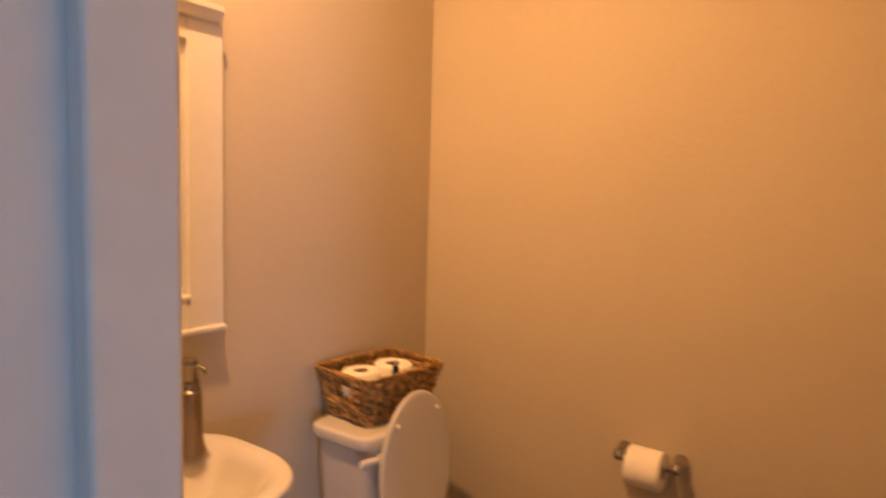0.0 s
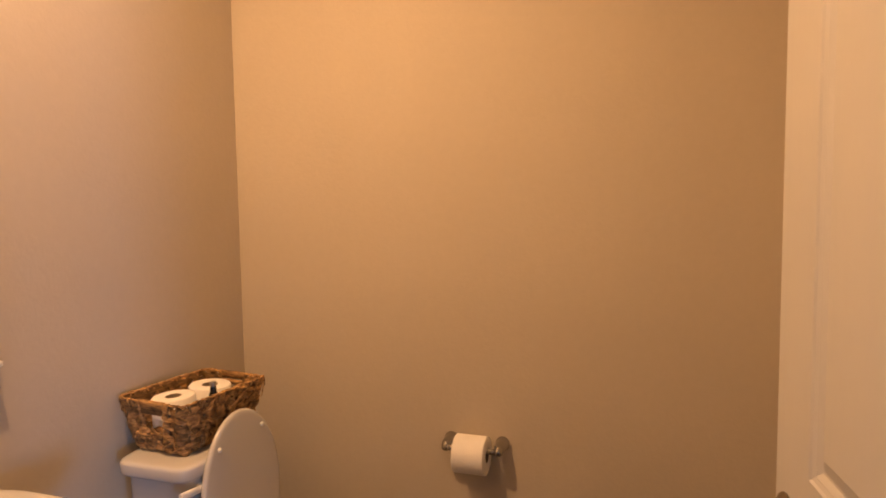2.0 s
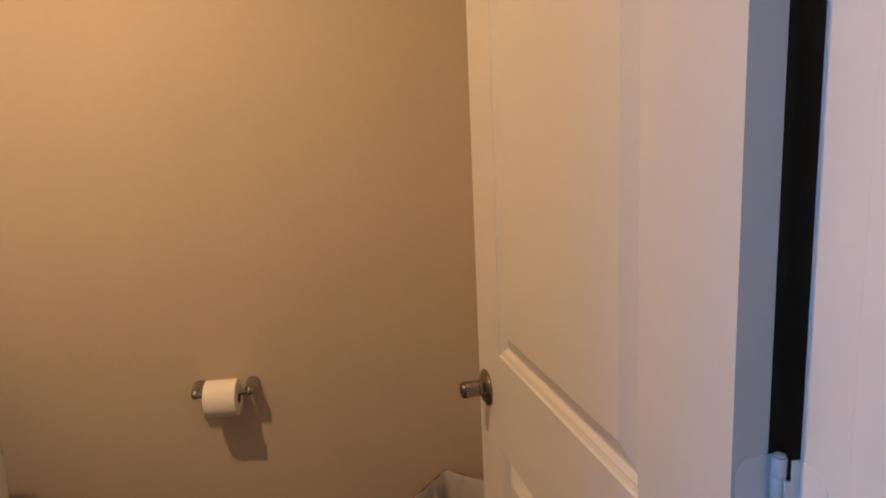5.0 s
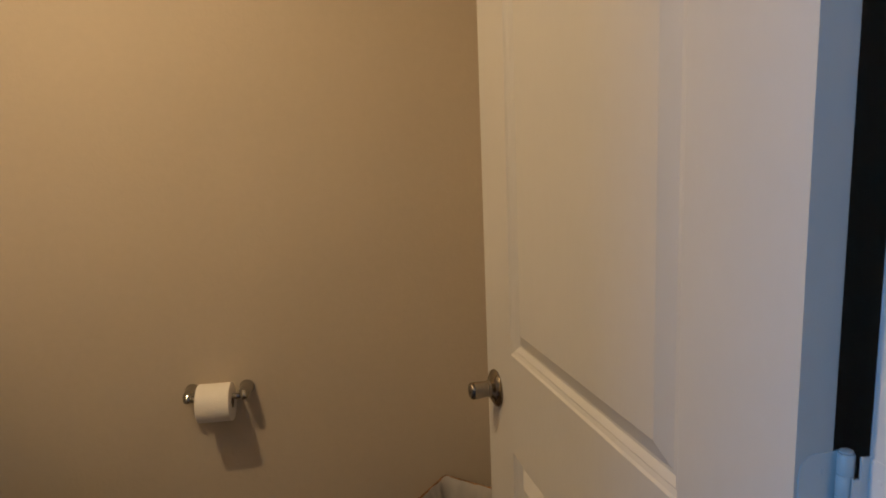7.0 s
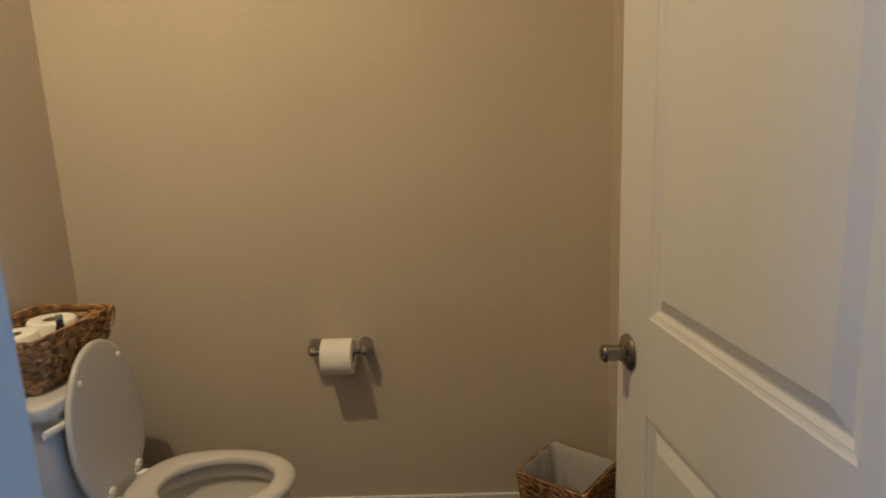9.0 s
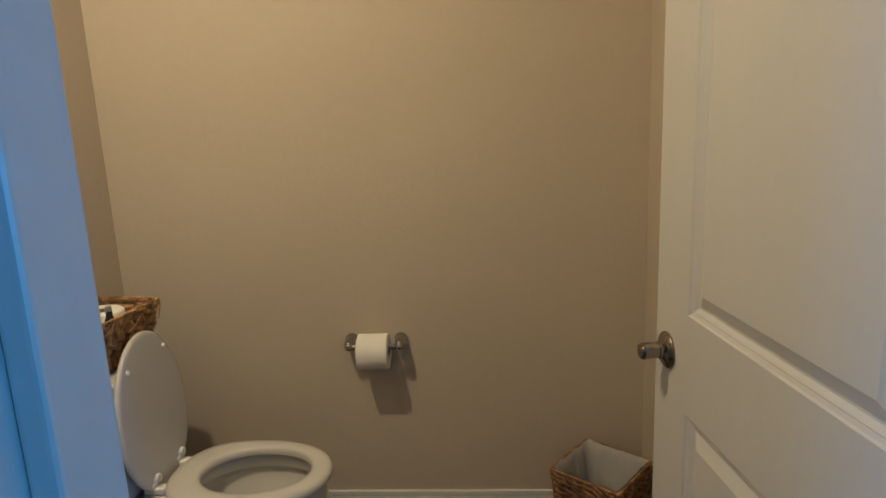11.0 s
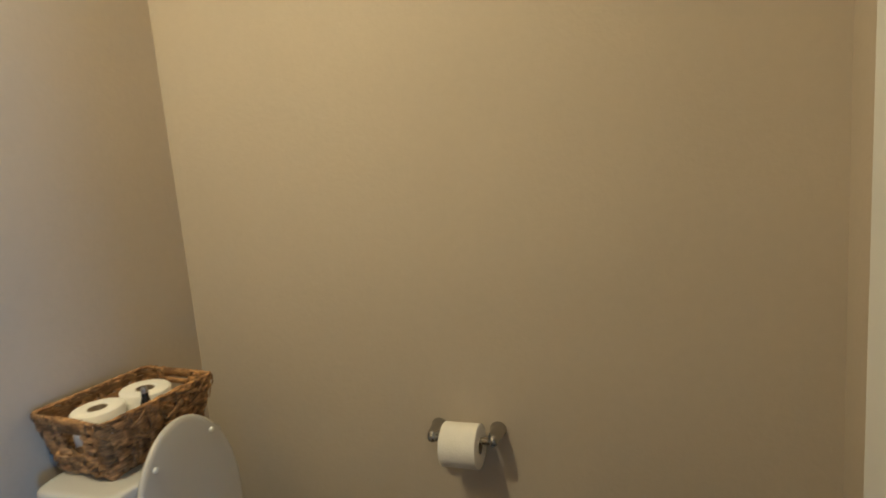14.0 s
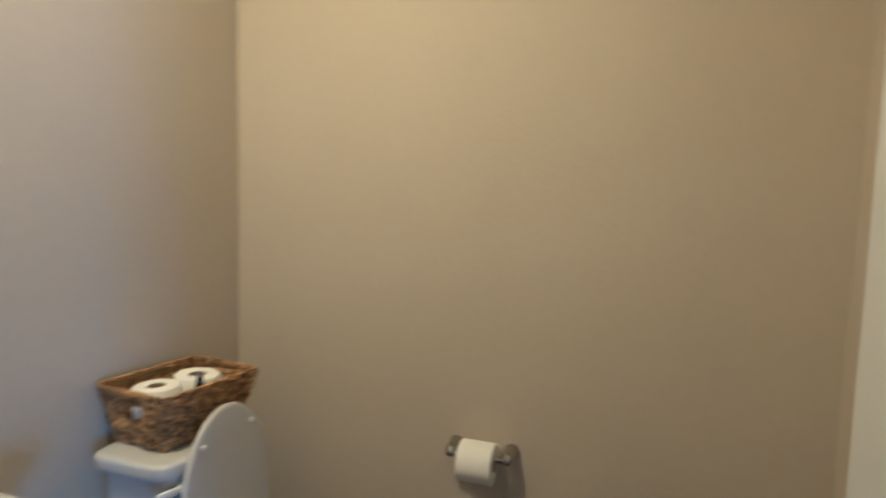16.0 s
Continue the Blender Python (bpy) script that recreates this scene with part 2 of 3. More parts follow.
# hall behind the camera, closed, with a tall glazed opening and a window
HE, HS = 9.0, -8.6
tagged(part("hall_ceiling", boxes((-0.92, HE + 0.12, HS - 0.12, SY, CZ + 0.004, CZ + 0.1)), CEIL), "white painted hall ceiling", "ceiling", kind="structure")
tagged(part("hall_wall_west", boxes((-0.92, -0.8, HS, -3.2, -0.02, CZ), (-0.92, -0.8, -2.0, HY, -0.02, CZ), (-0.92, -0.8, -3.2, -2.0, -0.02, 0.85), (-0.92, -0.8, -3.2, -2.0, 2.15, CZ)), WALL),
       "beige painted hall wall with a window opening", "wall", kind="structure")
tagged(part("hall_wall_north", boxes((-0.8, -0.12, HY, SY, -0.02, CZ)), WALL), "beige painted hall wall", "wall", kind="structure")
tagged(part("hall_wall_south", boxes((-0.8, HE, HS - 0.12, HS, -0.02, CZ)), WALL), "beige painted hall wall", "wall", kind="structure")
tagged(part("hall_wall_east", boxes((HE, HE + 0.12, HS, WIN_Y[0], -0.02, CZ), (HE, HE + 0.12, WIN_Y[1], SY, -0.02, CZ), (HE, HE + 0.12, *WIN_Y, -0.02, WIN_Z[0]), (HE, HE + 0.12, *WIN_Y, WIN_Z[1], CZ)), WALL),
       "beige painted hall wall with a tall glazed opening", "wall", kind="structure")
floor = tagged(part("floor", boxes((-0.92, HE + 0.12, HS - 0.12, 0.12, -0.12, -0.008)), PLANK), "brown wood-look plank floor", "floor", kind="structure")

# door frame: jambs, stops and casings
frame_ob = thing("door_frame", "white painted door frame with stops and casings", "door frame", kind="structure")
part("jamb", boxes((JL - 0.018, JL, HY, SL, 0, DZ), bevel=0.002), TRIM, frame_ob)
part("jamb", boxes((JR, JR + 0.018, HY, SY, 0, DZ), bevel=0.002), TRIM, frame_ob)
part("head_jamb", boxes((JL - 0.018, JR + 0.018, HY, SY, DZ, DZ + 0.018), bevel=0.002), TRIM, frame_ob)
part("door_stop", boxes((JL, JL + 0.022, -1.652, -1.588, 0, DZ), bevel=0.005, seg=3), TRIM, frame_ob)
part("door_stop", boxes((JR - 0.012, JR, -1.652, -1.588, 0, DZ), bevel=0.005, seg=3), TRIM, frame_ob)
part("door_stop", boxes((JL + 0.022, JR - 0.012, -1.652, -1.588, DZ - 0.012, DZ), bevel=0.004, seg=2), TRIM, frame_ob)


def casing(x_in, sign):
    prof = ((0, 0), (0.006, 0.008), (0.006, 0.020), (0.011, 0.024), (0.011, 0.044), (0.017, 0.050), (0.017, 0.066), (0.014, 0.070), (0, 0.070))
    r0 = [(x_in + sign * w, HY - d, 0) for d, w in prof]
    r1 = [(x_in + sign * w, HY - d, DZ + 0.07) for d, w in prof]
    return loft([r0, r1])


part("casing", casing(JL - 0.006, -1), TRIM, frame_ob)
part("casing", casing(JR + 0.006, 1), TRIM, frame_ob)
part("head_casing", boxes((JL - 0.006, JR + 0.006, HY - 0.014, HY, DZ + 0.006, DZ + 0.070), bevel=0.003), TRIM, frame_ob)

# baseboards with a stepped, reeded face
BASE = ((0, 0), (0.017, 0), (0.017, 0.005), (0.0145, 0.008), (0.0140, 0.029), (0.0150, 0.032), (0.0135, 0.035), (0.0100, 0.036), (0.0085, 0.048), (0.0095, 0.060),
        (0.0105, 0.066), (0.0060, 0.067), (0.0060, 0.071), (0.0095, 0.072), (0.0090, 0.086), (0.0070, 0.089), (0, 0.089))
for nm, p0, p1, out in (("baseboard_north", (0.017, -0.0005, 0), (RX - 0.017, -0.0005, 0), (0, -1, 0)),
                        ("baseboard_west", (0.0005, SY, 0), (0.0005, 0, 0), (1, 0, 0)),
                        ("baseboard_east", (RX - 0.0005, -1.30, 0), (RX - 0.0005, 0, 0), (-1, 0, 0))):
    tagged(part(nm, profile_run(BASE, p0, p1, out), TRIM, smooth=True, angle=25), "white stepped baseboard along the wall", "baseboard", kind="structure")

# ---------------------------------------------------------------- the door
HX, HYD = 1.640, -1.515
DA = math.degrees(math.atan2(0.771, -0.095))
DW, DT, DH = 0.776, 0.035, 2.03
# local axes of the door: x runs from hinge to latch, y points to the face seen from the doorway, z up
door = thing("door_1", "white two-panel moulded door standing open into the washroom", "door", (HX, HYD, 0.012), DA, kind="structure")


def panel_face(y, sgn, panels):
    """One moulded face of the door with recessed and raised panels."""
    bm = bmesh.new()
    depth = (0.0, 0.0030, 0.0055, 0.0052, 0.0110, 0.0110, 0.0015)
    inset = (0.0, 0.003, 0.009, 0.0105, 0.019, 0.023, 0.047)
    xs = sorted({0.0, DW, *[p[0] for p in panels], *[p[1] for p in panels]})
    zs = sorted({0.0, DH, *[v for p in panels for v in p[2:]]})
    hole = lambda xa, xb, za, zb: any(p[0] <= xa and xb <= p[1] and p[2] <= za and zb <= p[3] for p in panels)
    for xa, xb in zip(xs, xs[1:]):
        for za, zb in zip(zs, zs[1:]):
            if not hole(xa, xb, za, zb):
                bm.faces.new([bm.verts.new(q) for q in ((xa, y, za), (xb, y, za), (xb, y, zb), (xa, y, zb))])
    for xa, xb, za, zb in panels:
        rings = [[(xa + i, y - sgn * d, za + i), (xb - i, y - sgn * d, za + i), (xb - i, y - sgn * d, zb - i), (xa + i, y - sgn * d, zb - i)] for i, d in zip(inset, depth)]
        loft(rings, False, True, bm)
    bmesh.ops.remove_doubles(bm, verts=bm.verts, dist=1e-5)
    return bm


PANELS = ((0.148, 0.640, 0.115, 0.790), (0.148, 0.640, 0.976, 1.905))
leaf = panel_face(0.0, 1, PANELS)
back = panel_face(-DT, -1, PANELS)
tmp = bpy.data.meshes.new("tmp")
back.to_mesh(tmp)
leaf.from_mesh(tmp)
back.free()
bpy.data.meshes.remove(tmp)
for quad in (((0, 0, 0), (0, -DT, 0), (0, -DT, DH), (0, 0, DH)), ((DW, 0, 0), (DW, -DT, 0), (DW, -DT, DH), (DW, 0, DH)),
             ((0, 0, 0), (DW, 0, 0), (DW, -DT, 0), (0, -DT, 0)), ((0, 0, DH), (DW, 0, DH), (DW, -DT, DH), (0, -DT, DH))):
    leaf.faces.new([leaf.verts.new(q) for q in quad])
bmesh.ops.remove_doubles(leaf, verts=leaf.verts, dist=1e-5)
part("leaf", leaf, DOORP, door, "white moulded door leaf with two raised panels")

KU, KZ = 0.722, 0.883
for side, y0 in ((1, 0.0), (-1, -DT)):
    handle = part("door_handle", lathe([(0.0, 0), (0.035, 0), (0.036, 0.003), (0.034, 0.006), (0.026, 0.011), (0.019, 0.013), (0.0165, 0.015), (0.0165, 0.019), (0.0150, 0.020), (0.0165, 0.046), (0.0160, 0.0515), (0.0130, 0.0545), (0.0, 0.0550)] if side > 0 else
                                      [(0.0, 0), (0.035, 0), (0.036, -0.003), (0.034, -0.006), (0.026, -0.011), (0.0150, -0.015), (0.0152, -0.048), (0.0110, -0.0575), (0.0, -0.0585)], 32, "y", (KU, y0, KZ), cap0=False), NICKEL, door,
                  "worn satin nickel door knob on a round rose", smooth=True, angle=50)
    part("privacy_button", lathe([(0.0055, side * 0.0540), (0.0055, side * 0.0556), (0.0040, side * 0.0562), (0.0, side * 0.0564)], 16, "y", (KU, y0, KZ)), NICKEL, handle, smooth=True)
part("latch_plate", boxes((DW, DW + 0.0015, -0.029, -0.006, KZ - 0.028, KZ + 0.028)), NICKEL, door)


def leaf_outline(x, y_in, y_out, zc, h, r=0.015):
    """Hinge leaf in the plane x: square at the barrel, rounded at the free corners."""
    d = 1 if y_out > y_in else -1
    pts = [(x, y_in, zc - h / 2)]
    for k in range(7):
        a = math.pi / 2 * k / 6
        pts.append((x, y_out - d * r + d * r * math.sin(a), zc - h / 2 + r - r * math.cos(a)))
    for k in range(7):
        a = math.pi / 2 * k / 6
        pts.append((x, y_out - d * r + d * r * math.cos(a), zc + h / 2 - r + r * math.sin(a)))
    pts.append((x, y_in, zc + h / 2))
    return pts


KNUCKLES = ((-0.5, -0.302), (-0.298, -0.102), (-0.098, 0.098), (0.102, 0.298), (0.302, 0.5))
HH = 0.089


def hinge(zc):
    """Painted butt hinge: a leaf on the door's edge and the barrel."""
    bm = loft([leaf_outline(-0.0007, -0.0410, -0.0035, zc, HH), leaf_outline(0.0006, -0.0410, -0.0035, zc, HH)])
    hg = part("hinge", bm, TRIM, door, "white painted butt hinge")
    for za, zb in KNUCKLES:
        part("knuckle", lathe([(0.0058, zc + za * HH), (0.0063, zc + za * HH + 0.0006), (0.0063, zc + zb * HH - 0.0006), (0.0058, zc + zb * HH)], 14, "z", (-0.0062, -0.0415, 0)), TRIM, hg, smooth=True)
    part("pin", lathe([(0.003, zc + HH / 2), (0.0052, zc + HH / 2 + 0.0008), (0.0052, zc + HH / 2 + 0.002), (0.002, zc + HH / 2 + 0.0035)], 12, "z", (-0.0062, -0.0415, 0)), TRIM, hg, smooth=True)
    for dz, dy in ((-0.029, -0.026), (0.0, -0.013), (0.029, -0.026)):
        part("screw", lathe([(0.0, -0.0010), (0.0016, -0.0011), (0.0023, -0.0007)], 10, "x", (0, dy, zc + dz), cap0=False, cap1=False), TRIM, hg)
    return hg


for zc in (0.245, 1.057, 1.825):
    hinge(zc)
# jamb leaves of the hinges belong to the frame
for zc in (0.257, 1.069, 1.837):
    leaf = part("hinge_leaf", loft([leaf_outline(JR - 0.0007, SY - 0.0015, SY - 0.036, zc, HH), leaf_outline(JR + 0.0006, SY - 0.0015, SY - 0.036, zc, HH)]), TRIM, frame_ob)
    tabs = [(JR - 0.0075, JR - 0.0008, SY - 0.0035, SY - 0.0015, zc - HH / 2, zc + HH / 2)]
    tabs += [(JR - 0.0135, JR - 0.0076, SY - 0.0034, SY - 0.0016, zc + a * HH, zc + b * HH) for a, b in KNUCKLES[1::2]]
    part("hinge_tab", boxes(*tabs), TRIM, leaf)
    for dz, dy in ((-0.029, -0.014), (0.0, -0.024), (0.029, -0.014)):
        part("screw", lathe([(0.0, JR - 0.0010), (0.0016, JR - 0.0011), (0.0023, JR - 0.0007)], 10, "x", (0, SY + dy, zc + dz), cap0=False, cap1=False), TRIM, leaf)

# ---------------------------------------------------------------- toilet
TY = -0.432


def superring(cx, cy, a, b, z, p=2.0, n=40, egg=0.0):
    r = []
    for k in range(n):
        t = math.tau * k / n
        c, s = math.cos(t), math.sin(t)
        x = math.copysign(abs(c) ** (2 / p), c) * a
        y = math.copysign(abs(s) ** (2 / p), s) * b * (1 - egg * c)
        r.append((cx + x, cy + y, z))
    return r


toilet = thing("toilet", "white ceramic toilet with the seat lid raised, beside the wall", "toilet", (0, TY, 0))
# tank: slightly tapered, rounded and drawn in at the bottom
tank_rings = [superring(cx, -0.012, a, b - 0.012, z, 6.5, 56) for z, cx, a, b in
              ((0.372, 0.180, 0.060, 0.130), (0.380, 0.178, 0.074, 0.148), (0.400, 0.175, 0.086, 0.160), (0.440, 0.172, 0.093, 0.168), (0.52, 0.171, 0.097, 0.174), (0.62, 0.170, 0.100, 0.180), (0.700, 0.170, 0.101, 0.182))]
part("tank", loft(tank_rings), CERAMIC, toilet, "white ceramic cistern", True, 60)
lid_rings = [superring(cx, -0.012, a, b - 0.012, z, 7, 56) for z, cx, a, b in
             ((0.697, 0.168, 0.110, 0.192), (0.700, 0.168, 0.1140, 0.196), (0.705, 0.168, 0.1155, 0.1975), (0.727, 0.168, 0.1165, 0.1985), (0.7315, 0.168, 0.1150, 0.197), (0.7345, 0.168, 0.1115, 0.1935), (0.7360, 0.168, 0.1065, 0.1885), (0.7368, 0.168, 0.0980, 0.180), (0.7370, 0.168, 0.070, 0.150))]
part("tank_lid", loft(lid_rings), CERAMIC, toilet, "white ceramic cistern lid with rounded edges", True, 60)
lever = part("flush_lever", lathe([(0.0, 0.2675), (0.013, 0.268), (0.013, 0.276), (0.009, 0.282), (0.0, 0.284)], 18, "x", (0, -0.135, 0.668)), RUBBER, toilet, "white flush lever", True)
part("paddle", tube(smooth_path([(0.279, -0.128, 0.670), (0.286, -0.158, 0.674), (0.290, -0.190, 0.680), (0.288, -0.226, 0.683)], 5), [0.0085 + 0.0022 * (i / 15) for i in range(16)], 12, flat=0.5), RUBBER, lever, smooth=True, angle=70)
# bowl: outside down to the foot, inside down to the sump
EG = 0.02
bowl = []
for z, cx, a, b, p in ((0.0, 0.44, 0.26, 0.105, 3.0), (0.02, 0.44, 0.26, 0.105, 3.0), (0.05, 0.43, 0.24, 0.095, 2.6), (0.15, 0.44, 0.225, 0.098, 2.4), (0.24, 0.47, 0.245, 0.125, 2.3),
                       (0.31, 0.50, 0.262, 0.155, 2.2), (0.355, 0.504, 0.249, 0.152, 2.2), (0.381, 0.505, 0.248, 0.153, 2.2), (0.392, 0.505, 0.243, 0.149, 2.2), (0.397, 0.505, 0.233, 0.141, 2.2),
                       (0.397, 0.566, 0.174, 0.134, 2.1), (0.393, 0.566, 0.169, 0.129, 2.1), (0.378, 0.566, 0.168, 0.128, 2.1), (0.362, 0.566, 0.168, 0.128, 2.1), (0.358, 0.566, 0.172, 0.132, 2.1), (0.357, 0.566, 0.181, 0.141, 2.1), (0.348, 0.566, 0.182, 0.142, 2.1),
                       (0.315, 0.562, 0.168, 0.130, 2.0), (0.285, 0.556, 0.148, 0.112, 2.0), (0.268, 0.552, 0.134, 0.100, 2.0), (0.258, 0.550, 0.118, 0.086, 2.0), (0.248, 0.545, 0.090, 0.066, 2.0), (0.215, 0.535, 0.062, 0.050, 2.0), (0.175, 0.52, 0.045, 0.036, 2.0)):
    bowl.append(superring(cx, 0, a, b, z, p, 56, EG))
part("bowl", loft(bowl), CERAMIC, toilet, "white ceramic toilet bowl", True, 50)
part("tank_shelf", loft([superring(0.20, 0, 0.105, 0.115, z, 5, 40) for z in (0.30, 0.32, 0.373)]), CERAMIC, toilet, "", True, 50)

# seat ring: outer and inner outlines differ, the section is rounded
SCX, SA, SB = 0.553, 0.222, 0.167
ICX, IA, IB = 0.567, 0.149, 0.112
seat = bmesh.new()
sect = ((0.0, 0.006), (0.02, 0.016), (0.10, 0.0215), (0.30, 0.0235), (0.60, 0.0235), (0.86, 0.0205), (0.97, 0.014), (1.0, 0.005), (0.98, 0.0), (0.5, 0.0), (0.02, 0.0))
n = 64
rings = []
for k in range(n):
    t = math.tau * k / n
    c, s = math.cos(t), math.sin(t)
    px = 2 / (2.1 if c > 0 else 2.9)
    o = Vector((SCX + math.copysign(abs(c) ** px, c) * SA, math.copysign(abs(s) ** (2 / 2.2), s) * SB * (1 - 0.05 * c)))
    i = Vector((ICX + math.copysign(abs(c) ** (2 / 2.1), c) * IA, math.copysign(abs(s) ** (2 / 2.1), s) * IB))
    rings.append([(*(i.lerp(o, f)), 0.4070 + h) for f, h in sect])
rings.append(rings[0])
loft(rings, False, False, seat)
bmesh.ops.remove_doubles(seat, verts=seat.verts, dist=1e-6)
part("seat", seat, SEATP, toilet, "white toilet seat, lowered", True, 60)

# raised lid, leaning back towards the cistern
LT = 3.4
lid_bm = bmesh.new()
lrings = []
for x, sc in ((-0.010, 0.90), (-0.0085, 0.965), (-0.004, 0.992), (0.0, 1.0), (0.0045, 0.996), (0.0075, 0.975), (0.0085, 0.93), (0.0085, 0.5)):
    r = []
    for k in range(56):
        t = math.tau * k / 56
        c, s = math.cos(t), math.sin(t)
        pz = 2 / (2.0 if s > 0 else 2.5)
        zz = math.copysign(abs(s) ** pz, s) * 0.217
        yy = c * 0.165 * (1.0 - 0.03 * s)
        r.append((x, yy * sc, 0.184 + zz * sc))
    lrings.append(r)
loft(lrings, bm=lid_bm)
lid = part("seat_lid", lid_bm, SEATP, toilet, "white oval seat lid, raised", True, 50)
lid.matrix_local = pose(0.310, 0.000, 0.425, 0, -LT, 0)
for yy, zb in ((-0.092, 0.325), (0.092, 0.332)):
    part("bumper", lathe([(0.0065, 0.007), (0.0065, 0.012), (0.005, 0.0135), (0.0, 0.014)], 14, "x", (0, yy, zb)), RUBBER, lid, "white rubber bumper", True)
for yy in (-0.066, 0.072):
    hg = part("seat_hinge", boxes((0.288, 0.345, yy - 0.015, yy + 0.015, 0.4005, 0.419), bevel=0.005, seg=3), RUBBER, toilet, "white plastic seat hinge", True, 50)
    part("hinge_barrel", lathe([(0.006, yy - 0.021), (0.0115, yy - 0.020), (0.0115, yy + 0.020), (0.006, yy + 0.021)], 18, "y", (0.309, 0, 0.427)), RUBBER, hg, smooth=True)
    part("hinge_arm", tube(smooth_path([(0.311, yy, 0.428), (0.317, yy, 0.436), (0.319, yy, 0.446)], 5), [0.0115 - 0.0003 * i for i in range(11)], 12, up=(0, 1, 0)), RUBBER, hg, smooth=True)
    part("hinge_ring", lathe([(0.0045, 0.3200), (0.0110, 0.3205), (0.0125, 0.3240), (0.0115, 0.3290), (0.0070, 0.3300), (0.0045, 0.3270)], 20, "x", (0, yy, 0.443), cap0=False), RUBBER, hg, smooth=True)
    part("bolt_cap", lathe([(0.011, 0.4005), (0.011, 0.412), (0.008, 0.4185), (0.0, 0.420)], 18, "z", (0.350, yy, 0)), RUBBER, hg, smooth=True)

# water supply below the cistern
supply = thing("supply_valve", "chrome stop valve with a braided hose to the cistern", "valve", (0, -0.52, 0.20))
part("escutcheon", lathe([(0.030, 0.0), (0.028, 0.004), (0.012, 0.008), (0.012, 0.05)], 24, "x"), CHROME, supply, "", True)
part("valve_body", lathe([(0.0, 0.045), (0.013, 0.046), (0.013, 0.075), (0.009, 0.078), (0.009, 0.086)], 18, "x"), CHROME, supply, "", True)
part("valve_knob", lathe([(0.010, 0.086), (0.016, 0.088), (0.016, 0.098), (0.0, 0.100)], 18, "x"), CHROME, supply, "", True)
part("hose", tube(smooth_path([(0.06, 0, 0.012), (0.06, 0.0, 0.06), (0.08, 0.015, 0.11), (0.11, 0.02, 0.15), (0.12, 0.02, 0.178)], 6), 0.0055, 10, up=(0, 1, 0)), HOSE, supply, "braided steel hose", True)
part("coupling_nut", lathe([(0.007, 0.128), (0.012, 0.130), (0.0155, 0.136), (0.0155, 0.160), (0.013, 0.166), (0.013, 0.176)], 10, "z", (0.12, 0.02, 0)), RUBBER, supply, "white plastic coupling nut")

# ---------------------------------------------------------------- woven basket and bin


def rrect(u, ax, ay, r):
    """Point and outward normal on a rounded rectangle with half sizes ax, ay at the fraction u of its length."""
    sx, sy = 2 * (ax - r), 2 * (ay - r)
    q = math.pi * r / 2
    per = 2 * (sx + sy) + 4 * q
    s = (u % 1.0) * per
    corners = ((ax - r, -(ay - r), 0), (ax - r, ay - r, 1), (-(ax - r), ay - r, 2), (-(ax - r), -(ay - r), 3))
    sides = (sy, sx, sy, sx)
    starts = ((ax, -(ay - r)), (ax - r, ay), (-ax, ay - r), (-(ax - r), -ay))
    dirs = ((0, 1), (-1, 0), (0, -1), (1, 0))
    norms = ((1, 0), (0, 1), (-1, 0), (0, -1))
    for i in range(4):
        if s <= sides[i]:
            return Vector((starts[i][0] + dirs[i][0] * s, starts[i][1] + dirs[i][1] * s)), Vector(norms[i])
        s -= sides[i]
        if s <= q:
            a = math.radians(90 * i) + s / r
            c = corners[(i + 1) % 4]
            d = Vector((math.cos(a), math.sin(a)))
            return Vector((c[0], c[1])) + d * r, d
        s -= q
    return Vector((ax, -(ay - r))), Vector((1, 0))


